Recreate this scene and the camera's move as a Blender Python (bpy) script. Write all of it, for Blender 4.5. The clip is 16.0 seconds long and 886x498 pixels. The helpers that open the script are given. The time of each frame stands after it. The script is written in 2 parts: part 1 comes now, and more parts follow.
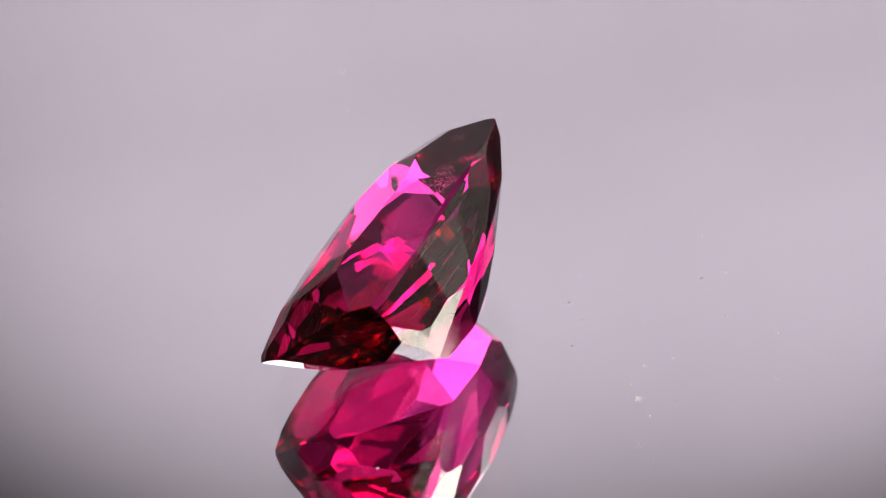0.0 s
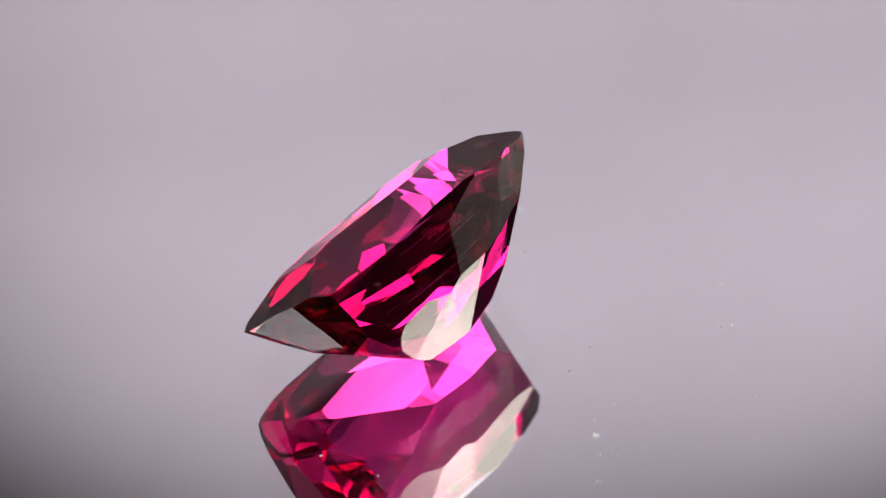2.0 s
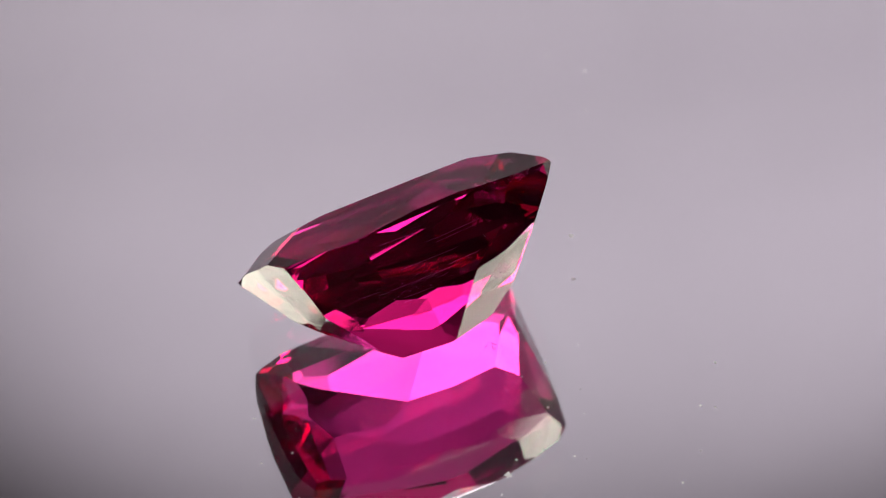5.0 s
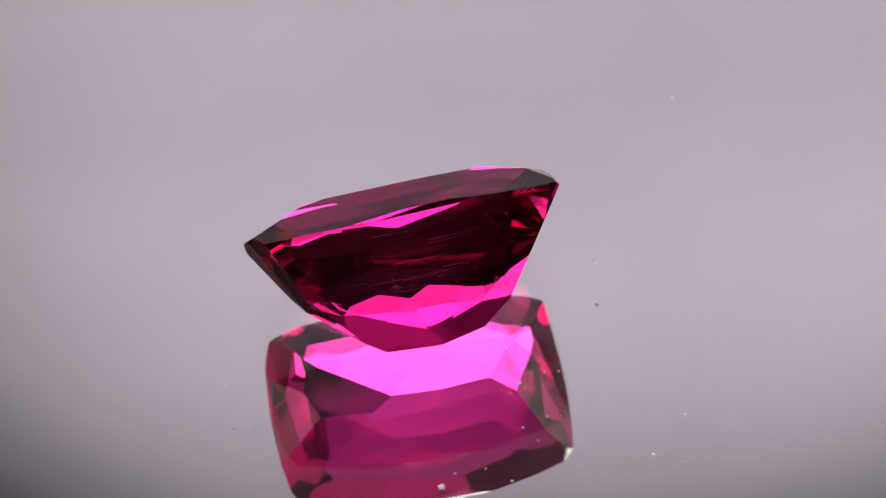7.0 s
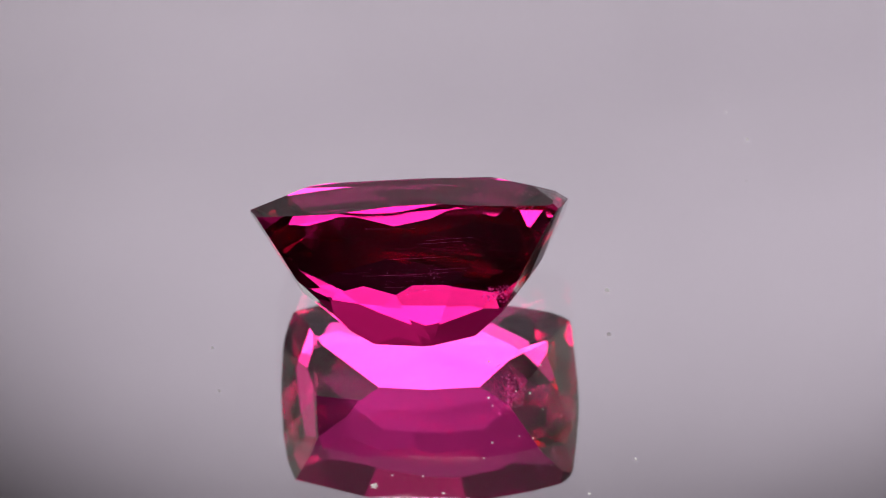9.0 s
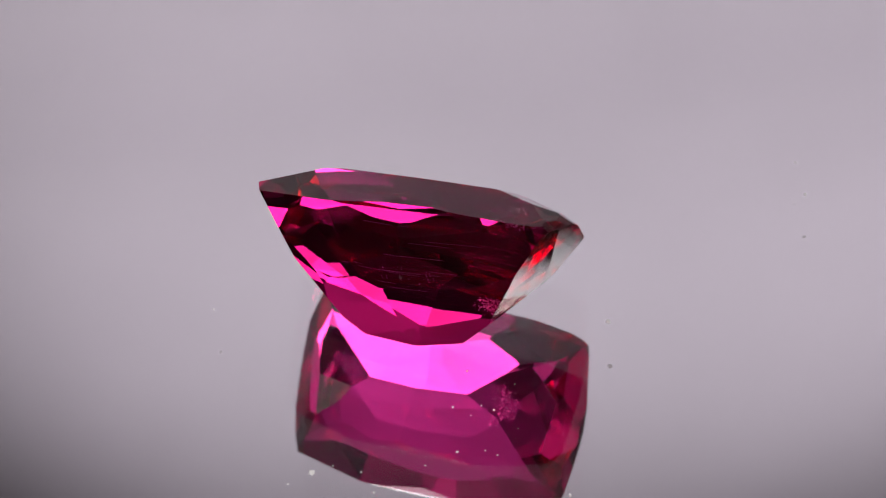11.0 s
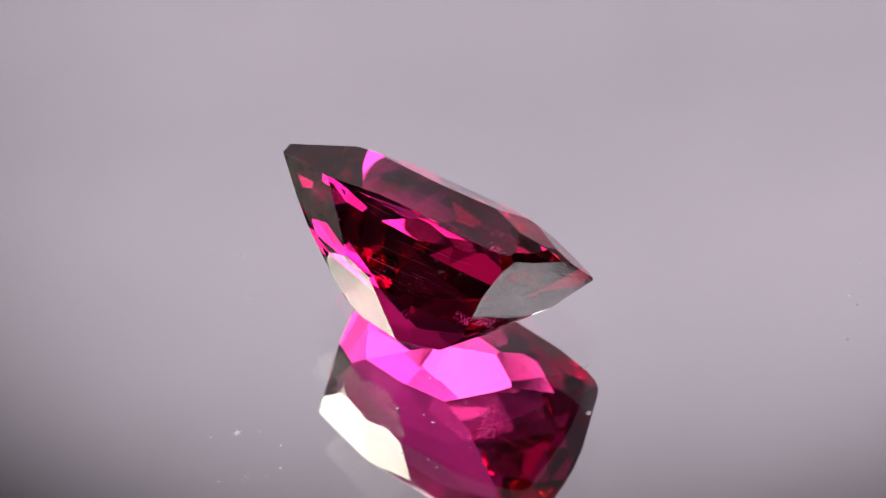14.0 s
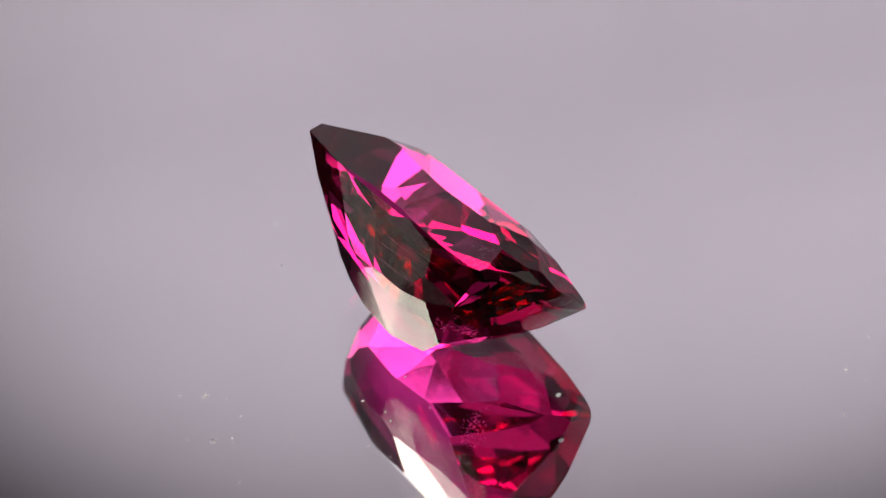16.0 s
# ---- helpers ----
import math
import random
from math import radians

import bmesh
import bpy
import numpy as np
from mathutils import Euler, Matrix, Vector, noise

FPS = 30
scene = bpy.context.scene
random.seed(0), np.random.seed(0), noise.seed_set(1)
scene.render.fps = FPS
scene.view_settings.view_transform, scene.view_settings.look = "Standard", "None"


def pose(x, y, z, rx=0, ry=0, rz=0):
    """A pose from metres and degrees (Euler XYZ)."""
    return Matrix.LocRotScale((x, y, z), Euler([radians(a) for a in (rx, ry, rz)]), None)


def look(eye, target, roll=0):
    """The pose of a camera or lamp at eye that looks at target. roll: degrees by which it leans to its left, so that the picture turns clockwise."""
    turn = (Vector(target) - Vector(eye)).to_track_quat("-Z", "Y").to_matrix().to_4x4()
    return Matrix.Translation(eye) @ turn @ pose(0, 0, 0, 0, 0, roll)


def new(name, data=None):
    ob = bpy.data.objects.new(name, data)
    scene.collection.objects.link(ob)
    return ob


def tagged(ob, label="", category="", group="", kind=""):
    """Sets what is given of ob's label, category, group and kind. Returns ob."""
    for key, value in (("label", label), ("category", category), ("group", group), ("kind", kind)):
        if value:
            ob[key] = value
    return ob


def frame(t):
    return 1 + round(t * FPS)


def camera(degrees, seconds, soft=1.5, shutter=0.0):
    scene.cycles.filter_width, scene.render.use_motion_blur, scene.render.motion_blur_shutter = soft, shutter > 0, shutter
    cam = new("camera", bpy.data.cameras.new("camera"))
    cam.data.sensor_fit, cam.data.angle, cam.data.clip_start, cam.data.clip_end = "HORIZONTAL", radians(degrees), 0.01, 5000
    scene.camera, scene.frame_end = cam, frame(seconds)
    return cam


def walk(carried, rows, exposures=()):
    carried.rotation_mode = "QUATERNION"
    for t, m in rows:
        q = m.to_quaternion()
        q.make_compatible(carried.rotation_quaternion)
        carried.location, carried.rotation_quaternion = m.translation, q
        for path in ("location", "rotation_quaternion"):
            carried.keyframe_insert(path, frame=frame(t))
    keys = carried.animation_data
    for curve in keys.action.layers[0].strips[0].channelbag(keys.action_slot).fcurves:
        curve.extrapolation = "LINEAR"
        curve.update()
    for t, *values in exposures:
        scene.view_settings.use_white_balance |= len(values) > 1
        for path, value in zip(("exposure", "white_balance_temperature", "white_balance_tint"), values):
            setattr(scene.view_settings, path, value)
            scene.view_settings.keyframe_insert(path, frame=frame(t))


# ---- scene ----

MM = 0.001
SECONDS = 16.0

# ---- camera: it stands still, 10 cm from the stone ----
EYE = Vector((-0.0243, -78.3276, 71.0092)) * MM
AIM = Vector((0.006897, 0.755636, -0.654955))
cam = camera(18.137, SECONDS, soft=1.0)
cam.data.dof.use_dof, cam.data.dof.focus_distance, cam.data.dof.aperture_fstop = True, 0.102, 78
held = look(EYE, EYE + AIM * 0.1, -5.2275)
walk(cam, [(0, held), (SECONDS, held)], exposures=[(0, 0.22), (1, 0.15), (2, 0.10), (3, 0.02), (4, 0.0), (SECONDS, 0.0)])


def turn(t):
    """The turntable's angle in degrees, clockwise from above; it slows down a little on the way."""
    return -math.degrees(0.130403 * (t - 8) - 0.00977 * ((t - 8) ** 2 - 64) / 100)


# light goes to and fro many times inside the stone
scene.cycles.max_bounces, scene.cycles.glossy_bounces, scene.cycles.transmission_bounces = 18, 12, 14

# ---- world and lamps ----
world = bpy.data.worlds.new("studio_air")
scene.world = world
world.use_nodes = True
world.node_tree.nodes["Background"].inputs["Color"].default_value = (0.8, 0.78, 0.82, 1)
world.node_tree.nodes["Background"].inputs["Strength"].default_value = 0.02


def area_lamp(name, eye, target, width, height, watts, colour):
    data = bpy.data.lights.new(name, "AREA")
    data.shape, data.size, data.size_y = "RECTANGLE", width, height
    data.energy, data.color = watts, colour
    # the bulb behind the diffuser: brighter in the middle, weaker towards the rim
    data.use_nodes = True
    nodes, links = data.node_tree.nodes, data.node_tree.links
    place = nodes.new("ShaderNodeNewGeometry")
    middle = nodes.new("ShaderNodeVectorMath")
    middle.operation = "DISTANCE"
    middle.inputs[1].default_value = (0.5, 0.5, 0)
    links.new(place.outputs["Parametric"], middle.inputs[0])
    fall = nodes.new("ShaderNodeMapRange")
    fall.interpolation_type = "SMOOTHSTEP"
    fall.inputs["From Min"].default_value, fall.inputs["From Max"].default_value = 0.1, 0.72
    fall.inputs["To Min"].default_value, fall.inputs["To Max"].default_value = 1.75, 0.2
    links.new(middle.outputs["Value"], fall.inputs["Value"])
    links.new(fall.outputs["Result"], nodes["Emission"].inputs["Strength"])
    ob = new(name, data)
    ob.matrix_world = look(eye, target)
    return ob


TOP_LAMP = ((0.008, 0.119, 0.32), (0.008, 0.1189, 0))
LEFT_LAMP = ((-0.174, 0.100, 0.249), (0, 0, 0.005))
RIGHT_LAMP = ((0.199, 0.0245, 0.249), (0, 0, 0.005))
TOP_SIZE, LEFT_SIZE, RIGHT_SIZE = (0.27, 0.287), (0.15, 0.105), (0.18, 0.105)
area_lamp("softbox_glow", *TOP_LAMP, *TOP_SIZE, 0.66, (1.0, 0.96, 1.0))
area_lamp("side_panel_glow", *LEFT_LAMP, *LEFT_SIZE, 0.21, (1.0, 0.96, 0.80))
area_lamp("side_panel_glow", *RIGHT_LAMP, *RIGHT_SIZE, 0.25, (1.0, 0.96, 0.80))
WEST_LAMP = ((-0.36, 0.13, 0.17), (0, 0.13, 0.1699))
EAST_LAMP = ((0.36, 0.13, 0.17), (0, 0.13, 0.1699))
DIFFUSER_SIZE = (0.25, 0.24)
area_lamp("diffuser_glow", *WEST_LAMP, *DIFFUSER_SIZE, 0.06, (1.0, 0.97, 0.86))
area_lamp("diffuser_glow", *EAST_LAMP, *DIFFUSER_SIZE, 0.07, (1.0, 0.97, 0.86))
# two spots added unseen under the ceiling, to set the backdrop's brightness
ADDED_WASHES = (((-0.160, 0.183, 0.441), (0.053, 0.42, 0.295), 2.31), ((0.234, 0.183, 0.441), (0.063, 0.42, 0.295), 2.18))
for spot_eye, spot_target, spot_watts in ADDED_WASHES:
    wash = bpy.data.lights.new("added_wash", "SPOT")
    wash.energy, wash.color, wash.spot_size, wash.spot_blend, wash.shadow_soft_size = spot_watts, (1.0, 0.955, 1.0), radians(78.5), 1.0, 0.012
    new("added_wash", wash).matrix_world = look(spot_eye, spot_target)


# ---- materials ----
def material(name):
    m = bpy.data.materials.new(name)
    m.use_nodes = True
    nodes = m.node_tree.nodes
    return m, nodes, m.node_tree.links, nodes["Principled BSDF"]


# what the stone leaves of the light: thrown back inside it, and let through its surface
TIR_ACROSS, TIR_ALONG = (0.81, 0.24, 0.50), (0.76, 0.19, 0.42)
PASS_ACROSS, PASS_ALONG = (0.97, 0.225, 0.615), (0.95, 0.215, 0.59)


def stone_material():
    m, nodes, links, old = material("red_tourmaline")
    nodes.remove(old)
    out = nodes["Material Output"]
    through_it = nodes.new("ShaderNodeBsdfRefraction")
    through_it.inputs["IOR"].default_value = 1.63
    through_it.inputs["Roughness"].default_value = 0.0
    gloss = nodes.new("ShaderNodeBsdfGlossy")
    gloss.inputs["Roughness"].default_value = 0.0
    fres = nodes.new("ShaderNodeFresnel")
    fres.inputs["IOR"].default_value = 1.63
    # white gloss outside, coloured gloss where the light is thrown back inside the stone
    inside = nodes.new("ShaderNodeMath")
    inside.operation = "GREATER_THAN"
    inside.inputs[1].default_value = 0.97
    links.new(fres.outputs[0], inside.inputs[0])
    # two-coloured crystal: redder and darker along its axis, pinker across it
    facing = nodes.new("ShaderNodeTexCoord")
    axis = nodes.new("ShaderNodeSeparateXYZ")
    links.new(facing.outputs["Normal"], axis.inputs[0])
    size_of = nodes.new("ShaderNodeMath")
    size_of.operation = "ABSOLUTE"
    links.new(axis.outputs["X"], size_of.inputs[0])
    along = nodes.new("ShaderNodeMapRange")
    along.interpolation_type = "SMOOTHSTEP"
    along.inputs["From Min"].default_value, along.inputs["From Max"].default_value = 0.2, 0.7
    links.new(size_of.outputs[0], along.inputs["Value"])

    def blend(factor, first, second):
        node = nodes.new("ShaderNodeMix")
        node.data_type = "RGBA"
        links.new(factor, node.inputs["Factor"])
        for socket, value in ((node.inputs[6], first), (node.inputs[7], second)):
            if isinstance(value, tuple):
                socket.default_value = (*value, 1)
            else:
                links.new(value, socket)
        return node.outputs[2]

    thrown_back = blend(along.outputs["Result"], TIR_ACROSS, TIR_ALONG)
    links.new(blend(inside.outputs[0], (1.0, 1.0, 1.0), thrown_back), gloss.inputs["Color"])
    links.new(blend(along.outputs["Result"], PASS_ACROSS, PASS_ALONG), through_it.inputs["Color"])
    # faint polishing waves on the facets
    wave = nodes.new("ShaderNodeTexNoise")
    wave.inputs["Scale"].default_value, wave.inputs["Detail"].default_value = 1400, 4
    coords = nodes.new("ShaderNodeTexCoord")
    links.new(coords.outputs["Object"], wave.inputs["Vector"])
    bump = nodes.new("ShaderNodeBump")
    bump.inputs["Distance"].default_value = 1.6e-6
    links.new(wave.outputs["Fac"], bump.inputs["Height"])
    links.new(bump.outputs[0], through_it.inputs["Normal"])
    links.new(bump.outputs[0], gloss.inputs["Normal"])
    mix = nodes.new("ShaderNodeMixShader")
    links.new(fres.outputs[0], mix.inputs[0])
    links.new(through_it.outputs[0], mix.inputs[1])
    links.new(gloss.outputs[0], mix.inputs[2])
    links.new(mix.outputs[0], out.inputs["Surface"])
    return m


def plain(name, colour, rough=0.5, metal=0.0, scale=0.0, depth=0.1):
    m, nodes, links, bsdf = material(name)
    bsdf.inputs["Roughness"].default_value = rough
    bsdf.inputs["Metallic"].default_value = metal
    bsdf.inputs["Base Color"].default_value = (*colour, 1)
    if scale:
        tex = nodes.new("ShaderNodeTexNoise")
        tex.inputs["Scale"].default_value = scale
        tex.inputs["Detail"].default_value = 6
        coords = nodes.new("ShaderNodeTexCoord")
        links.new(coords.outputs["Object"], tex.inputs["Vector"])
        ramp = nodes.new("ShaderNodeMapRange")
        ramp.inputs["To Min"].default_value, ramp.inputs["To Max"].default_value = 1 - depth, 1 + depth
        links.new(tex.outputs["Fac"], ramp.inputs["Value"])
        mix = nodes.new("ShaderNodeMix")
        mix.data_type, mix.blend_type = "RGBA", "MULTIPLY"
        mix.inputs["Factor"].default_value = 1
        mix.inputs[6].default_value = (*colour, 1)
        links.new(ramp.outputs["Result"], mix.inputs[7])
        links.new(mix.outputs[2], bsdf.inputs["Base Color"])
    return m


def acrylic_material():
    m, nodes, links, bsdf = material("clear_acrylic")
    bsdf.inputs["Base Color"].default_value = (0.99, 0.985, 0.99, 1)
    bsdf.inputs["Roughness"].default_value = 0.0
    bsdf.inputs["IOR"].default_value = 1.49
    bsdf.inputs["Transmission Weight"].default_value = 1.0
    return m


def dust_material():
    """Half clear crystalline grains: light goes through them and glints on them."""
    m, nodes, links, bsdf = material("pale_dust")
    bsdf.inputs["Base Color"].default_value = (0.98, 0.97, 0.98, 1)
    bsdf.inputs["Roughness"].default_value = 0.3
    bsdf.inputs["IOR"].default_value = 1.6
    soft = nodes.new("ShaderNodeBsdfTranslucent")
    soft.inputs["Color"].default_value = (0.97, 0.95, 0.97, 1)
    mix = nodes.new("ShaderNodeMixShader")
    mix.inputs[0].default_value = 0.55
    links.new(bsdf.outputs[0], mix.inputs[1])
    links.new(soft.outputs[0], mix.inputs[2])
    clear = nodes.new("ShaderNodeBsdfTransparent")
    thin = nodes.new("ShaderNodeMixShader")
    thin.inputs[0].default_value = 0.05
    links.new(mix.outputs[0], thin.inputs[1])
    links.new(clear.outputs[0], thin.inputs[2])
    links.new(thin.outputs[0], nodes["Material Output"].inputs["Surface"])
    return m


def veil_material():
    """Thin healed cracks: mostly clear, with a pale soft sheen."""
    m = plain("pale_veil", (0.95, 0.78, 0.84), 0.3, 0, 9000, 0.1)
    nodes, links = m.node_tree.nodes, m.node_tree.links
    clear = nodes.new("ShaderNodeBsdfTransparent")
    soft = nodes.new("ShaderNodeBsdfTranslucent")
    soft.inputs["Color"].default_value = (0.95, 0.80, 0.86, 1)
    both = nodes.new("ShaderNodeAddShader")
    links.new(nodes["Principled BSDF"].outputs[0], both.inputs[0])
    links.new(soft.outputs[0], both.inputs[1])
    mix = nodes.new("ShaderNodeMixShader")
    mix.inputs[0].default_value = 0.62
    links.new(both.outputs[0], mix.inputs[1])
    links.new(clear.outputs[0], mix.inputs[2])
    links.new(mix.outputs[0], nodes["Material Output"].inputs["Surface"])
    return m


STONE = stone_material()
ACRYLIC = acrylic_material()
SILVER = plain("mirror_silver", (0.93, 0.92, 0.93), 0.0, 1.0)
FABRIC = plain("grey_fabric", (0.565, 0.525, 0.58), 0.95, 0, 30, 0.06)
TABLE = plain("white_laminate", (0.7, 0.68, 0.68), 0.45, 0, 60, 0.05)
DARK_CLOTH = plain("dark_cloth", (0.09, 0.082, 0.09), 0.95, 0, 40, 0.2)
BLACK = plain("black_plastic", (0.02, 0.02, 0.022), 0.4, 0, 90, 0.2)
VEIL = veil_material()
DUST = dust_material()


# ---- mesh helpers ----
def part(name, bm, mat, parent=None, label=""):
    data = bpy.data.meshes.new(name)
    bm.to_mesh(data)
    bm.free()
    data.materials.append(mat)
    ob = new(name, data)
    ob.parent = parent
    return tagged(ob, label)


def box(bm, lo, hi, bevel=0.0):
    r = bmesh.ops.create_cube(bm, size=1)
    lo, hi = Vector(lo), Vector(hi)
    for v in r["verts"]:
        v.co = Vector([(lo[i] + hi[i]) / 2 + v.co[i] * (hi[i] - lo[i]) for i in range(3)])
    if bevel:
        edges = list({e for v in r["verts"] for e in v.link_edges})
        bmesh.ops.bevel(bm, geom=edges, offset=bevel, segments=3, affect="EDGES", profile=0.5)


def lathe(bm, profile, steps=96, closed_top=True, closed_bottom=True):
    """Turns a profile of (radius, height) round the z axis."""
    rings = [[bm.verts.new((r * math.cos(2 * math.pi * k / steps), r * math.sin(2 * math.pi * k / steps), z)) for k in range(steps)] for r, z in profile]
    for a, b in zip(rings, rings[1:]):
        for k in range(steps):
            bm.faces.new((a[k], a[(k + 1) % steps], b[(k + 1) % steps], b[k]))
    if closed_bottom:
        bm.faces.new(rings[0][::-1])
    if closed_top:
        bm.faces.new(rings[-1])
    bm.normal_update()


# ---- the studio: a tent of grey fabric round the table ----
def studio():
    size, top, floor_z = 0.42, 0.50, -0.06
    t = 0.012
    for name, lo, hi in (
        ("wall_north", (-size, size, floor_z), (size, size + t, top)),
        ("wall_south", (-size, -size - t, floor_z), (size, -size, top)),
        ("wall_east", (size, -size - t, floor_z), (size + t, size + t, top)),
        ("wall_west", (-size - t, -size - t, floor_z), (-size, size + t, top)),
        ("ceiling", (-size - t, -size - t, top), (size + t, size + t, top + t)),
    ):
        bm = bmesh.new()
        box(bm, lo, hi)
        tagged(part(name, bm, FABRIC if name == "wall_north" else DARK_CLOTH), "plain grey lilac paper backdrop" if name == "wall_north" else "plain charcoal cloth lining of the photo booth", "ceiling" if name == "ceiling" else "wall", kind="structure")
    bm = bmesh.new()
    box(bm, (-size - t, -size - t, floor_z - 0.02), (size + t, size + t, floor_z))
    tagged(part("floor", bm, TABLE), "smooth white laminate table top under the turntable", "floor", kind="structure")


studio()

# ---- the mirror turntable ----
PLATE = 2.13 * MM


def turntable():
    base = tagged(new("mirror_turntable"), "round mirror turntable of clear acrylic with silvered back", "turntable")
    r = 0.11
    bm = bmesh.new()
    lathe(bm, [(r, -PLATE), (r, -0.2 * MM), (r - 0.2 * MM, 0)], 128, True, False)
    part("clear_plate", bm, ACRYLIC, base)
    bm = bmesh.new()
    lathe(bm, [(r, -PLATE - 1 * MM), (r, -PLATE)], 128)
    part("silver_backing", bm, SILVER, base, "silvered mirror backing under the clear plate")
    bm = bmesh.new()
    lathe(bm, [(0.05, -0.06), (0.052, -0.058), (0.052, -0.014), (0.10, -0.012), (0.105, -PLATE - 1.02 * MM)], 96)
    part("motor_base", bm, BLACK, base, "black plastic motor base")
    return base


# ---- the stone, cut plane by plane ----
CENTRE = Vector((-0.5416, 1.47, 3.71))
U = Vector((0.99967, 0.01358, 0.02172)).normalized()
W = Vector((0.00508, 0.72599, -0.68769))
W = (W - W.dot(U) * U).normalized()
N = U.cross(W)
# the cutter's list: each facet's azimuth and slope in degrees, and its distance from the centre in mm
CROWN = (
    (1.9, 30.8, 3.272), (27.5, 22.4, 2.384), (40.9, 42.1, 4.088), (56.3, 13.9, 1.694), (72.6, 28.9, 2.259), (78.1, 30.3, 2.167),
    (96.8, 11.6, 1.375), (101.9, 24.2, 2.079), (108.4, 26.7, 2.36), (123.2, 12.9, 1.701), (129.2, 7.3, 1.428), (141, 20.1, 2.301),
    (149, 32.9, 3.523), (169.7, 31, 3.205), (174.8, 6.3, 1.42), (187.6, 22.1, 2.398), (258, 27.7, 1.826), (267.7, 30.9, 2.038),
    (268.6, 27.4, 1.867), (285.2, 27.1, 1.972), (335.9, 28.8, 3.051), (346.6, 55.3, 4.975), (348.3, 42.6, 4.157), (353.9, 14, 1.891),
)
FAR_SIDE = (
    (70.7, 56.3, 4.025), (75.3, 57.2, 3.831), (80.5, 45.9, 3.736), (81.4, 65.3, 3.754), (82.3, 44.5, 3.766), (84.7, 44.9, 3.735),
    (89.5, 65.5, 3.377), (90.6, 57.5, 3.429), (91.8, 43.5, 3.756), (92.4, 63.8, 3.477), (97.9, 57.6, 3.624), (100.4, 49.1, 3.599),
    (103.4, 67.8, 4.262),
)
NEAR_SIDE = (
    (241.6, 46.1, 4.147), (252.6, 47.8, 3.812), (256.5, 53.3, 3.62), (259.7, 43.5, 3.655), (262.5, 41.4, 3.673), (266.2, 55, 3.416),
    (269.9, 76.1, 3.83), (270.2, 65.8, 3.636), (276.1, 43.8, 3.572), (276.3, 55, 3.437), (278.7, 61.3, 3.726), (283.7, 50, 3.644),
    (284.7, 54.3, 3.738), (286.6, 42.3, 3.738), (289.7, 43.1, 3.825),
)
END_EAST = (
    (2.6, 63.2, 5.127), (15.8, 44.4, 4.926), (16.3, 45.9, 4.928), (30.6, 45, 4.914), (311.2, 64.4, 5.388), (356.7, 55.8, 4.932),
    (358.6, 57.7, 4.967),
)
END_WEST = (
    (151, 44.8, 4.889), (160.2, 40.5, 4.758), (161.5, 54.7, 5.172), (182.8, 59.8, 5.103), (190.7, 57.5, 5.056), (197.4, 42.5, 4.84),
)
GIRDLE = (
    (175.8, 6.053),
)
TABLE_HEIGHT = 1.129


def stone_planes():
    """(place, outward normal) of every facet in the stone's own space, in mm: x along, y across, z towards the table."""
    planes = [(Vector((0, 0, TABLE_HEIGHT)), Vector((0, 0, 1)))]

    def facet(phi, slope, distance, up):
        a = radians(slope)
        n = Vector((math.cos(radians(phi)) * math.sin(a), math.sin(radians(phi)) * math.sin(a), math.cos(a) * (1 if up else -1)))
        planes.append((n * distance, n))

    for phi, distance in GIRDLE:
        facet(phi, 90, distance, True)
    for row in CROWN:
        facet(*row, True)
    for row in (*FAR_SIDE, *NEAR_SIDE, *END_EAST, *END_WEST):
        facet(*row, False)
    return planes


def gemstone():
    stone = tagged(new("gemstone"), "faceted deep pink cushion cut tourmaline leaning on a mirror", "gemstone")
    bm = bmesh.new()
    box(bm, (-8, -6, -7), (8, 6, 3))
    for place, n in stone_planes():
        geom = bm.verts[:] + bm.edges[:] + bm.faces[:]
        bmesh.ops.bisect_plane(bm, geom=geom, dist=1e-5, plane_co=place, plane_no=n, clear_outer=True)
        rim = [e for e in bm.edges if len(e.link_faces) < 2]
        if rim:
            bmesh.ops.contextual_create(bm, geom=rim)
    bmesh.ops.recalc_face_normals(bm, faces=bm.faces[:])
    low = min((CENTRE + v.co.x * U + v.co.y * W + v.co.z * N).z for v in bm.verts)
    sets = {"table_facet": [], "crown": [], "girdle": [], "pavilion": []}
    for f in bm.faces:
        z = f.normal.z
        sets["table_facet" if z > 0.999 else "crown" if z > 0.2 else "pavilion" if z < -0.2 else "girdle"].append(f)
    for name, faces in sets.items():
        piece = bmesh.new()
        made = {}
        for f in faces:
            ring = []
            for v in f.verts:
                if v not in made:
                    q = CENTRE + v.co.x * U + v.co.y * W + v.co.z * N - Vector((0, 0, low - 0.004))
                    made[v] = piece.verts.new(q * MM)
                ring.append(made[v])
            piece.faces.new(ring)
        part(name, piece, STONE, stone)
    bm.free()
    return stone


def flake(bm, at, size, rng, flat=0.5, lying=False):
    """A small uneven grain, thrown anyhow or lying flat."""
    r = bmesh.ops.create_icosphere(bm, subdivisions=1, radius=1)
    spin = Euler([rng.uniform(0, 6.28) * (0.02 if lying and k < 2 else 1) for k in range(3)]).to_matrix()
    stretch = Vector((rng.uniform(0.7, 1.3), rng.uniform(0.6, 1.1), flat))
    for v in r["verts"]:
        v.co = v.co * rng.uniform(0.7, 1.15)
        v.co = spin @ Vector([v.co[i] * stretch[i] for i in range(3)]) * size + Vector(at)


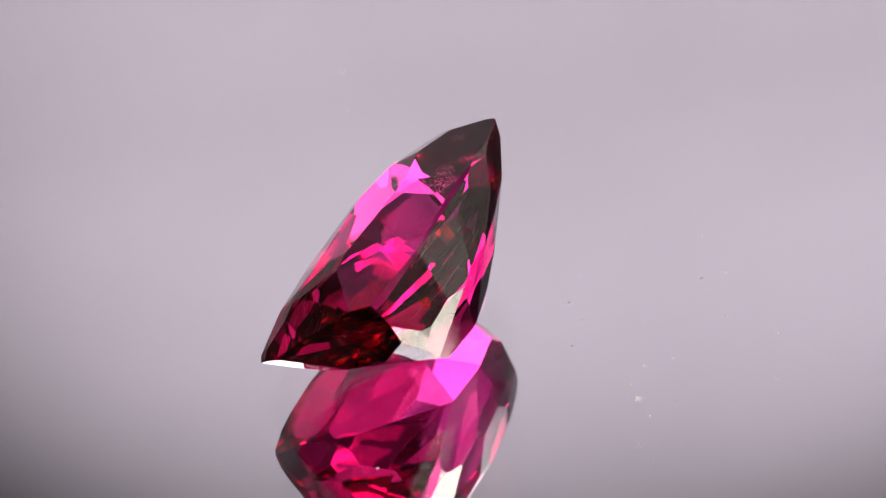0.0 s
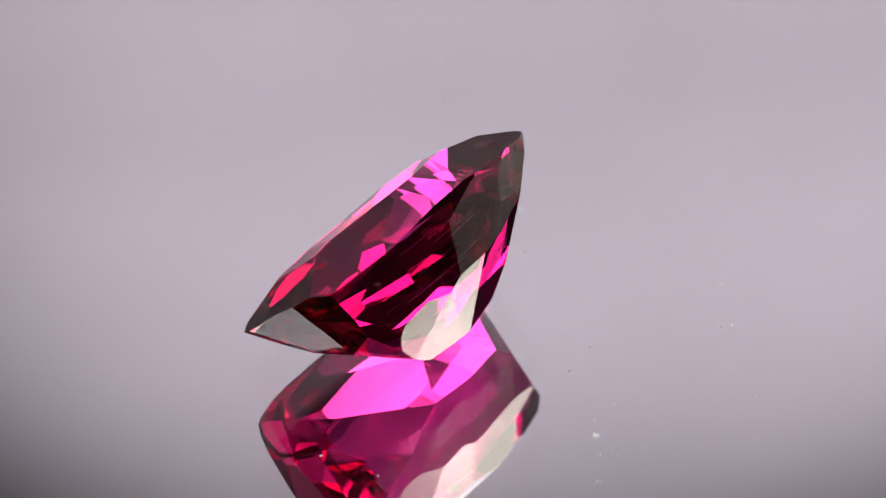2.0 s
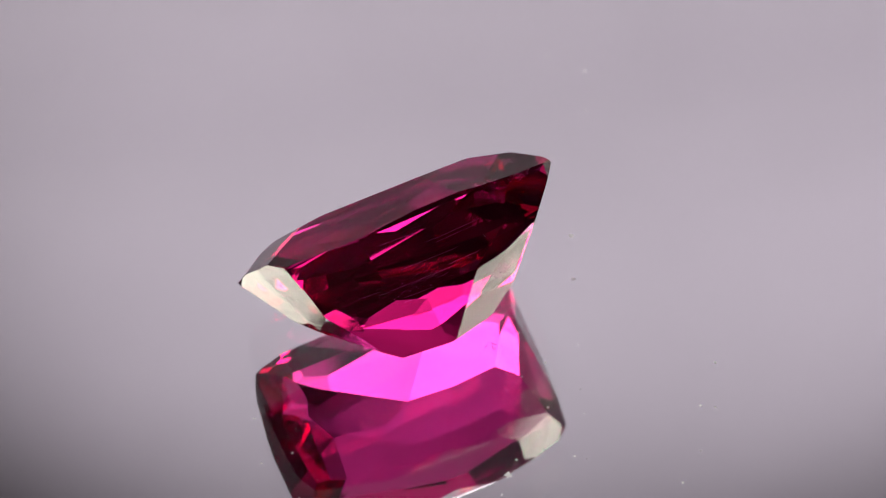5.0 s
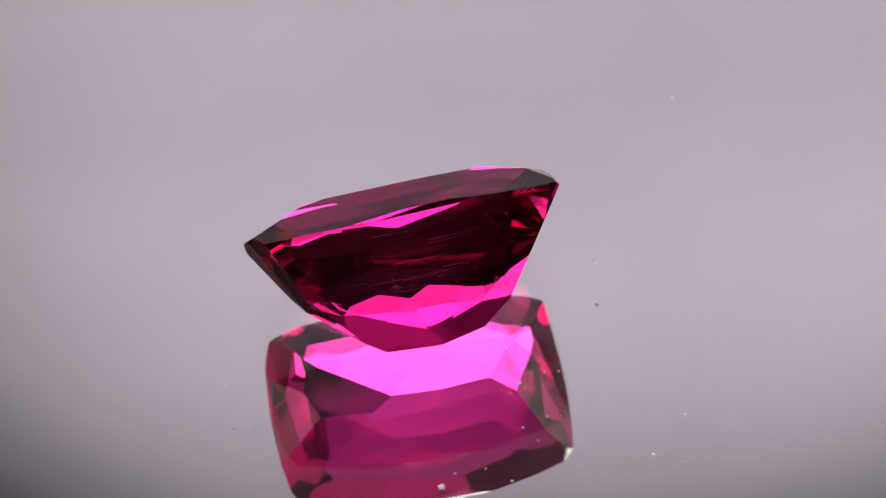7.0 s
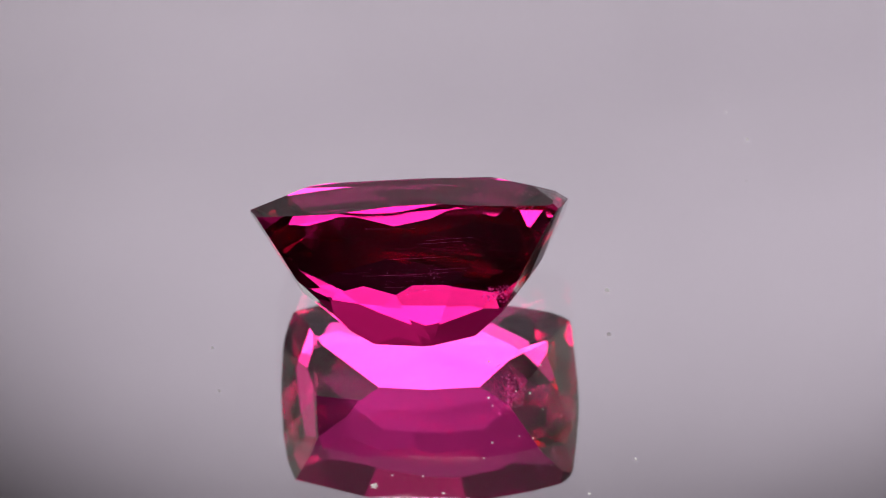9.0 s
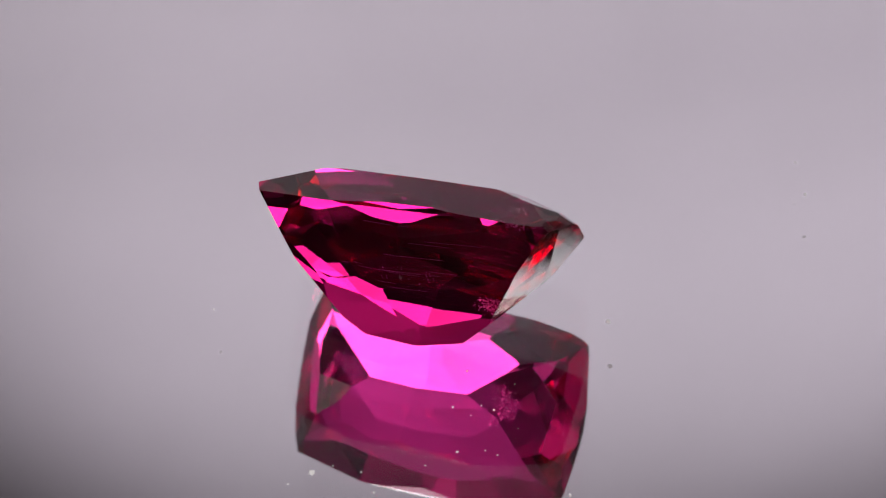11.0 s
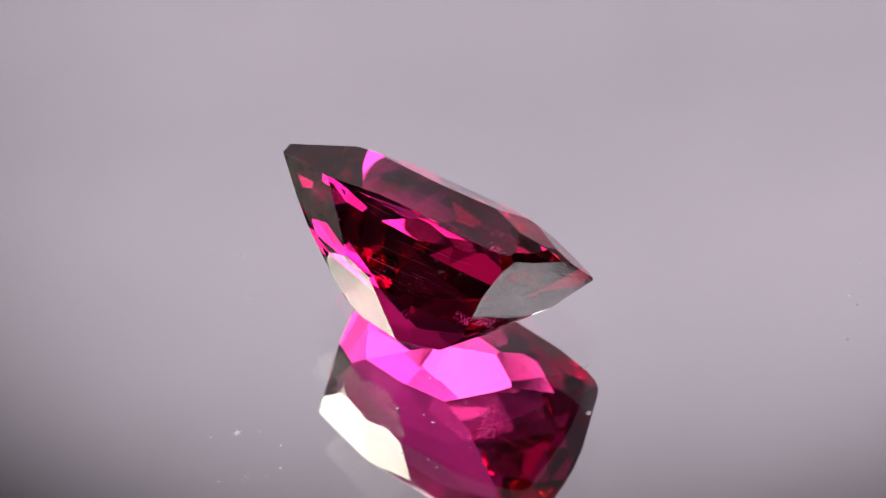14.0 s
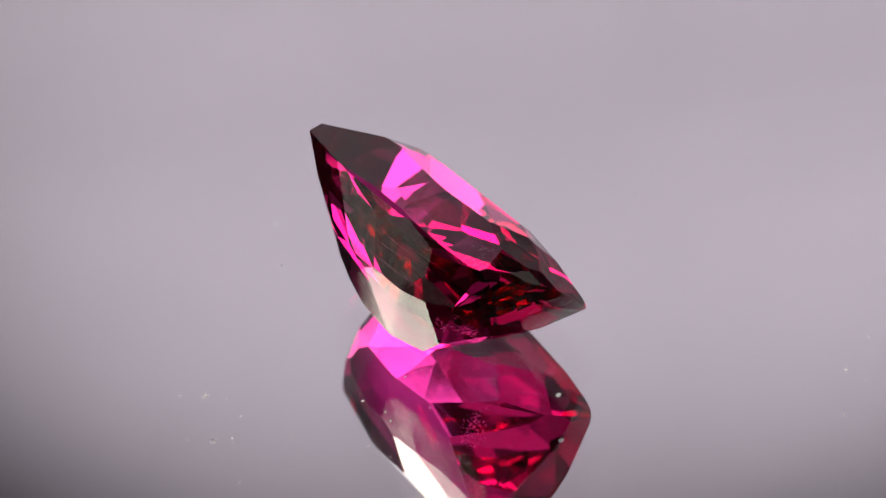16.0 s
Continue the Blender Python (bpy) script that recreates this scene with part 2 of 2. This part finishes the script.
def inclusions(stone):
    """Veils of tiny flakes under the pavilion's end, below one corner of the crown and through the middle."""
    rng = random.Random(5)
    planes = stone_planes()

    def buried(a, depth):
        return all((a - place).dot(n) < -depth for place, n in planes)

    for label, count, middle, spread, size in (
        ("whitish healed fracture under the end of the pavilion", 150, (3.1, 0.1, -2.6), (0.55, 0.8, 0.22), 0.045),
        ("fine whitish needles under a corner of the crown", 80, (4.3, -2.1, 0.25), (0.6, 0.6, 0.10), 0.03),
        ("sparse veil of fine flakes in the middle of the stone", 50, (0.2, 0.2, -1.6), (1.6, 0.9, 0.4), 0.022),
    ):
        bm = bmesh.new()
        for _ in range(count):
            a = Vector([rng.gauss(0, 0.5) * spread[i] + middle[i] for i in range(3)])
            if buried(a, 0.12):
                flake(bm, (CENTRE + a.x * U + a.y * W + a.z * N) * MM, rng.uniform(0.4, 1.4) * size * MM, rng, 0.25)
        part("inclusion", bm, VEIL, stone, label)
    # fine growth tubes that run along the crystal
    bm = bmesh.new()
    for _ in range(10):
        a = Vector((rng.uniform(-2.5, 1.0), rng.gauss(-0.5, 0.8), rng.uniform(-2.6, 0.2)))
        b = a + Vector((rng.uniform(0.8, 2.6), rng.uniform(-0.05, 0.05), rng.uniform(-0.05, 0.05)))
        if buried(a, 0.15) and buried(b, 0.15):
            p, q = ((CENTRE + v.x * U + v.y * W + v.z * N) * MM for v in (a, b))
            axis = (q - p).normalized().to_track_quat("Z", "Y").to_matrix().to_4x4()
            bmesh.ops.create_cone(bm, cap_ends=True, segments=6, radius1=0.004 * MM, radius2=0.002 * MM, depth=(q - p).length, matrix=Matrix.Translation((p + q) / 2) @ axis)
    part("growth_tube", bm, VEIL, stone, "thin parallel growth tubes along the crystal")


def dust():
    specks = []
    rng = random.Random(11)
    for x, y, size in (
        (-1.36, -9.20, 0.13), (-2.00, -9.92, 0.06), (0.34, -8.68, 0.05), (3.83, -12.58, 0.07), (6.31, -9.53, 0.06),
        (1.13, -9.52, 0.06), (-8.16, -1.94, 0.07), (7.92, -7.84, 0.08), (3.98, -4.45, 0.06), (-10.68, -5.65, 0.04),
        (-7.64, -4.26, 0.04), (2.48, -4.68, 0.07), (6.69, 1.15, 0.10), (-0.76, -8.64, 0.05), (3.47, -4.34, 0.045),
        (12.14, 10.22, 0.08), (2.47, -7.78, 0.045), (2.38, -2.74, 0.05), (11.31, 12.03, 0.06), (-2.82, -14.82, 0.04), (4.31, -2.94, 0.04),
    ):
        bm = bmesh.new()
        flake(bm, (0, 0, 0), size * MM, rng, 0.3, True)
        if size > 0.09:
            for k in range(5):
                flake(bm, (size * MM * math.cos(k * 1.3) * 0.9, size * MM * math.sin(k * 1.3) * 0.9, 0), size * 0.4 * MM, rng, 0.35, True)
        low = min(v.co.z for v in bm.verts)
        for v in bm.verts:
            v.co += Vector((x * MM, y * MM, -low))
        data = tagged(part("dust_speck", bm, DUST), "tiny pale dust speck lying on the mirror plate", "dust", "dust specks on the mirror")
        specks.append(data)
    bm = bmesh.new()
    for _ in range(30):
        r, a = 15 * math.sqrt(rng.random()), rng.uniform(0, 6.28)
        size = rng.uniform(0.006, 0.018)
        flake(bm, (r * math.cos(a) * MM, r * math.sin(a) * MM, size * 0.2 * MM), size * MM, rng, 0.25, True)
    specks.append(tagged(part("fine_dust", bm, DUST), "scattered fine pale dust on the mirror plate", "dust", kind="stuff"))
    return specks


def light_panel(name, at, size, label):
    """A flat lamp: a black tray behind the glowing face, with a frame round it."""
    thing = tagged(new(name), label, "lamp")
    thing.matrix_world = look(*at)
    w, h = size[0] / 2 + 0.004, size[1] / 2 + 0.004
    bm = bmesh.new()
    box(bm, (-w, -h, 0.004), (w, h, 0.016), 0.002)
    part("tray", bm, BLACK, thing)
    for lo, hi in (((-w - 0.006, -h - 0.006, -0.004), (w + 0.006, -h, 0.016)), ((-w - 0.006, h, -0.004), (w + 0.006, h + 0.006, 0.016)),
                   ((-w - 0.006, -h, -0.004), (-w, h, 0.016)), ((w, -h, -0.004), (w + 0.006, h, 0.016))):
        bm = bmesh.new()
        box(bm, lo, hi, 0.001)
        part("frame_bar", bm, BLACK, thing)
    # the arm that carries it from the ceiling
    bm = bmesh.new()
    m = thing.matrix_world.inverted()
    foot, head = m @ Vector((at[0][0], at[0][1], 0.5)), Vector((0, 0, 0.012))
    axis = (foot - head).normalized()
    bmesh.ops.create_cone(bm, cap_ends=True, segments=16, radius1=0.005, radius2=0.005, depth=(foot - head).length,
                          matrix=Matrix.Translation((foot + head) / 2) @ axis.to_track_quat("Z", "Y").to_matrix().to_4x4())
    part("arm", bm, BLACK, thing)
    return thing


light_panel("overhead_softbox", TOP_LAMP, TOP_SIZE, "black framed white softbox hanging over the mirror turntable")
light_panel("side_light_panel", LEFT_LAMP, LEFT_SIZE, "small warm light panel hanging beside the turntable")
light_panel("side_light_panel", RIGHT_LAMP, RIGHT_SIZE, "wide warm light panel hanging beside the turntable")


# housing for each added backdrop spot, out of view
def wash_spot(eye, target):
    thing = tagged(new("added_spot_lamp"), "small black spot lamp added out of view to brighten the backdrop", "lamp", "spots that wash the backdrop")
    thing.matrix_world = look(eye, target)
    bm = bmesh.new()
    lathe(bm, [(0.012, 0.030), (0.016, 0.026), (0.016, -0.004), (0.014, -0.004), (0.014, 0.022)][::-1], 40, False, False)
    part("lamp_can", bm, BLACK, thing)
    bm = bmesh.new()
    lathe(bm, [(0.012, 0.0295), (0.012, 0.031), (0.006, 0.045)], 24)
    part("lamp_cap", bm, BLACK, thing)
    bm = bmesh.new()
    m = thing.matrix_world.inverted()
    foot, head = m @ Vector((eye[0], eye[1], 0.5)), Vector((0, 0, 0.040))
    axis = (foot - head).normalized().to_track_quat("Z", "Y").to_matrix().to_4x4()
    bmesh.ops.create_cone(bm, cap_ends=True, segments=12, radius1=0.003, radius2=0.003, depth=(foot - head).length, matrix=Matrix.Translation((foot + head) / 2) @ axis)
    part("stem", bm, BLACK, thing)
    return thing


for lamp in (WEST_LAMP, EAST_LAMP):
    light_panel("diffuser_panel", lamp, DIFFUSER_SIZE, "large dim diffuser panel at the side of the booth")
for spot_eye, spot_target, _ in ADDED_WASHES:
    wash_spot(spot_eye, spot_target)
TURNTABLE = turntable()
GEM = gemstone()
inclusions(GEM)
SPECKS = dust()


def motions():
    rows = [(t / 2, pose(0, 0, 0, 0, 0, turn(t / 2))) for t in range(33)]
    for thing in (TURNTABLE, GEM, *SPECKS):
        walk(thing, rows)


motions()
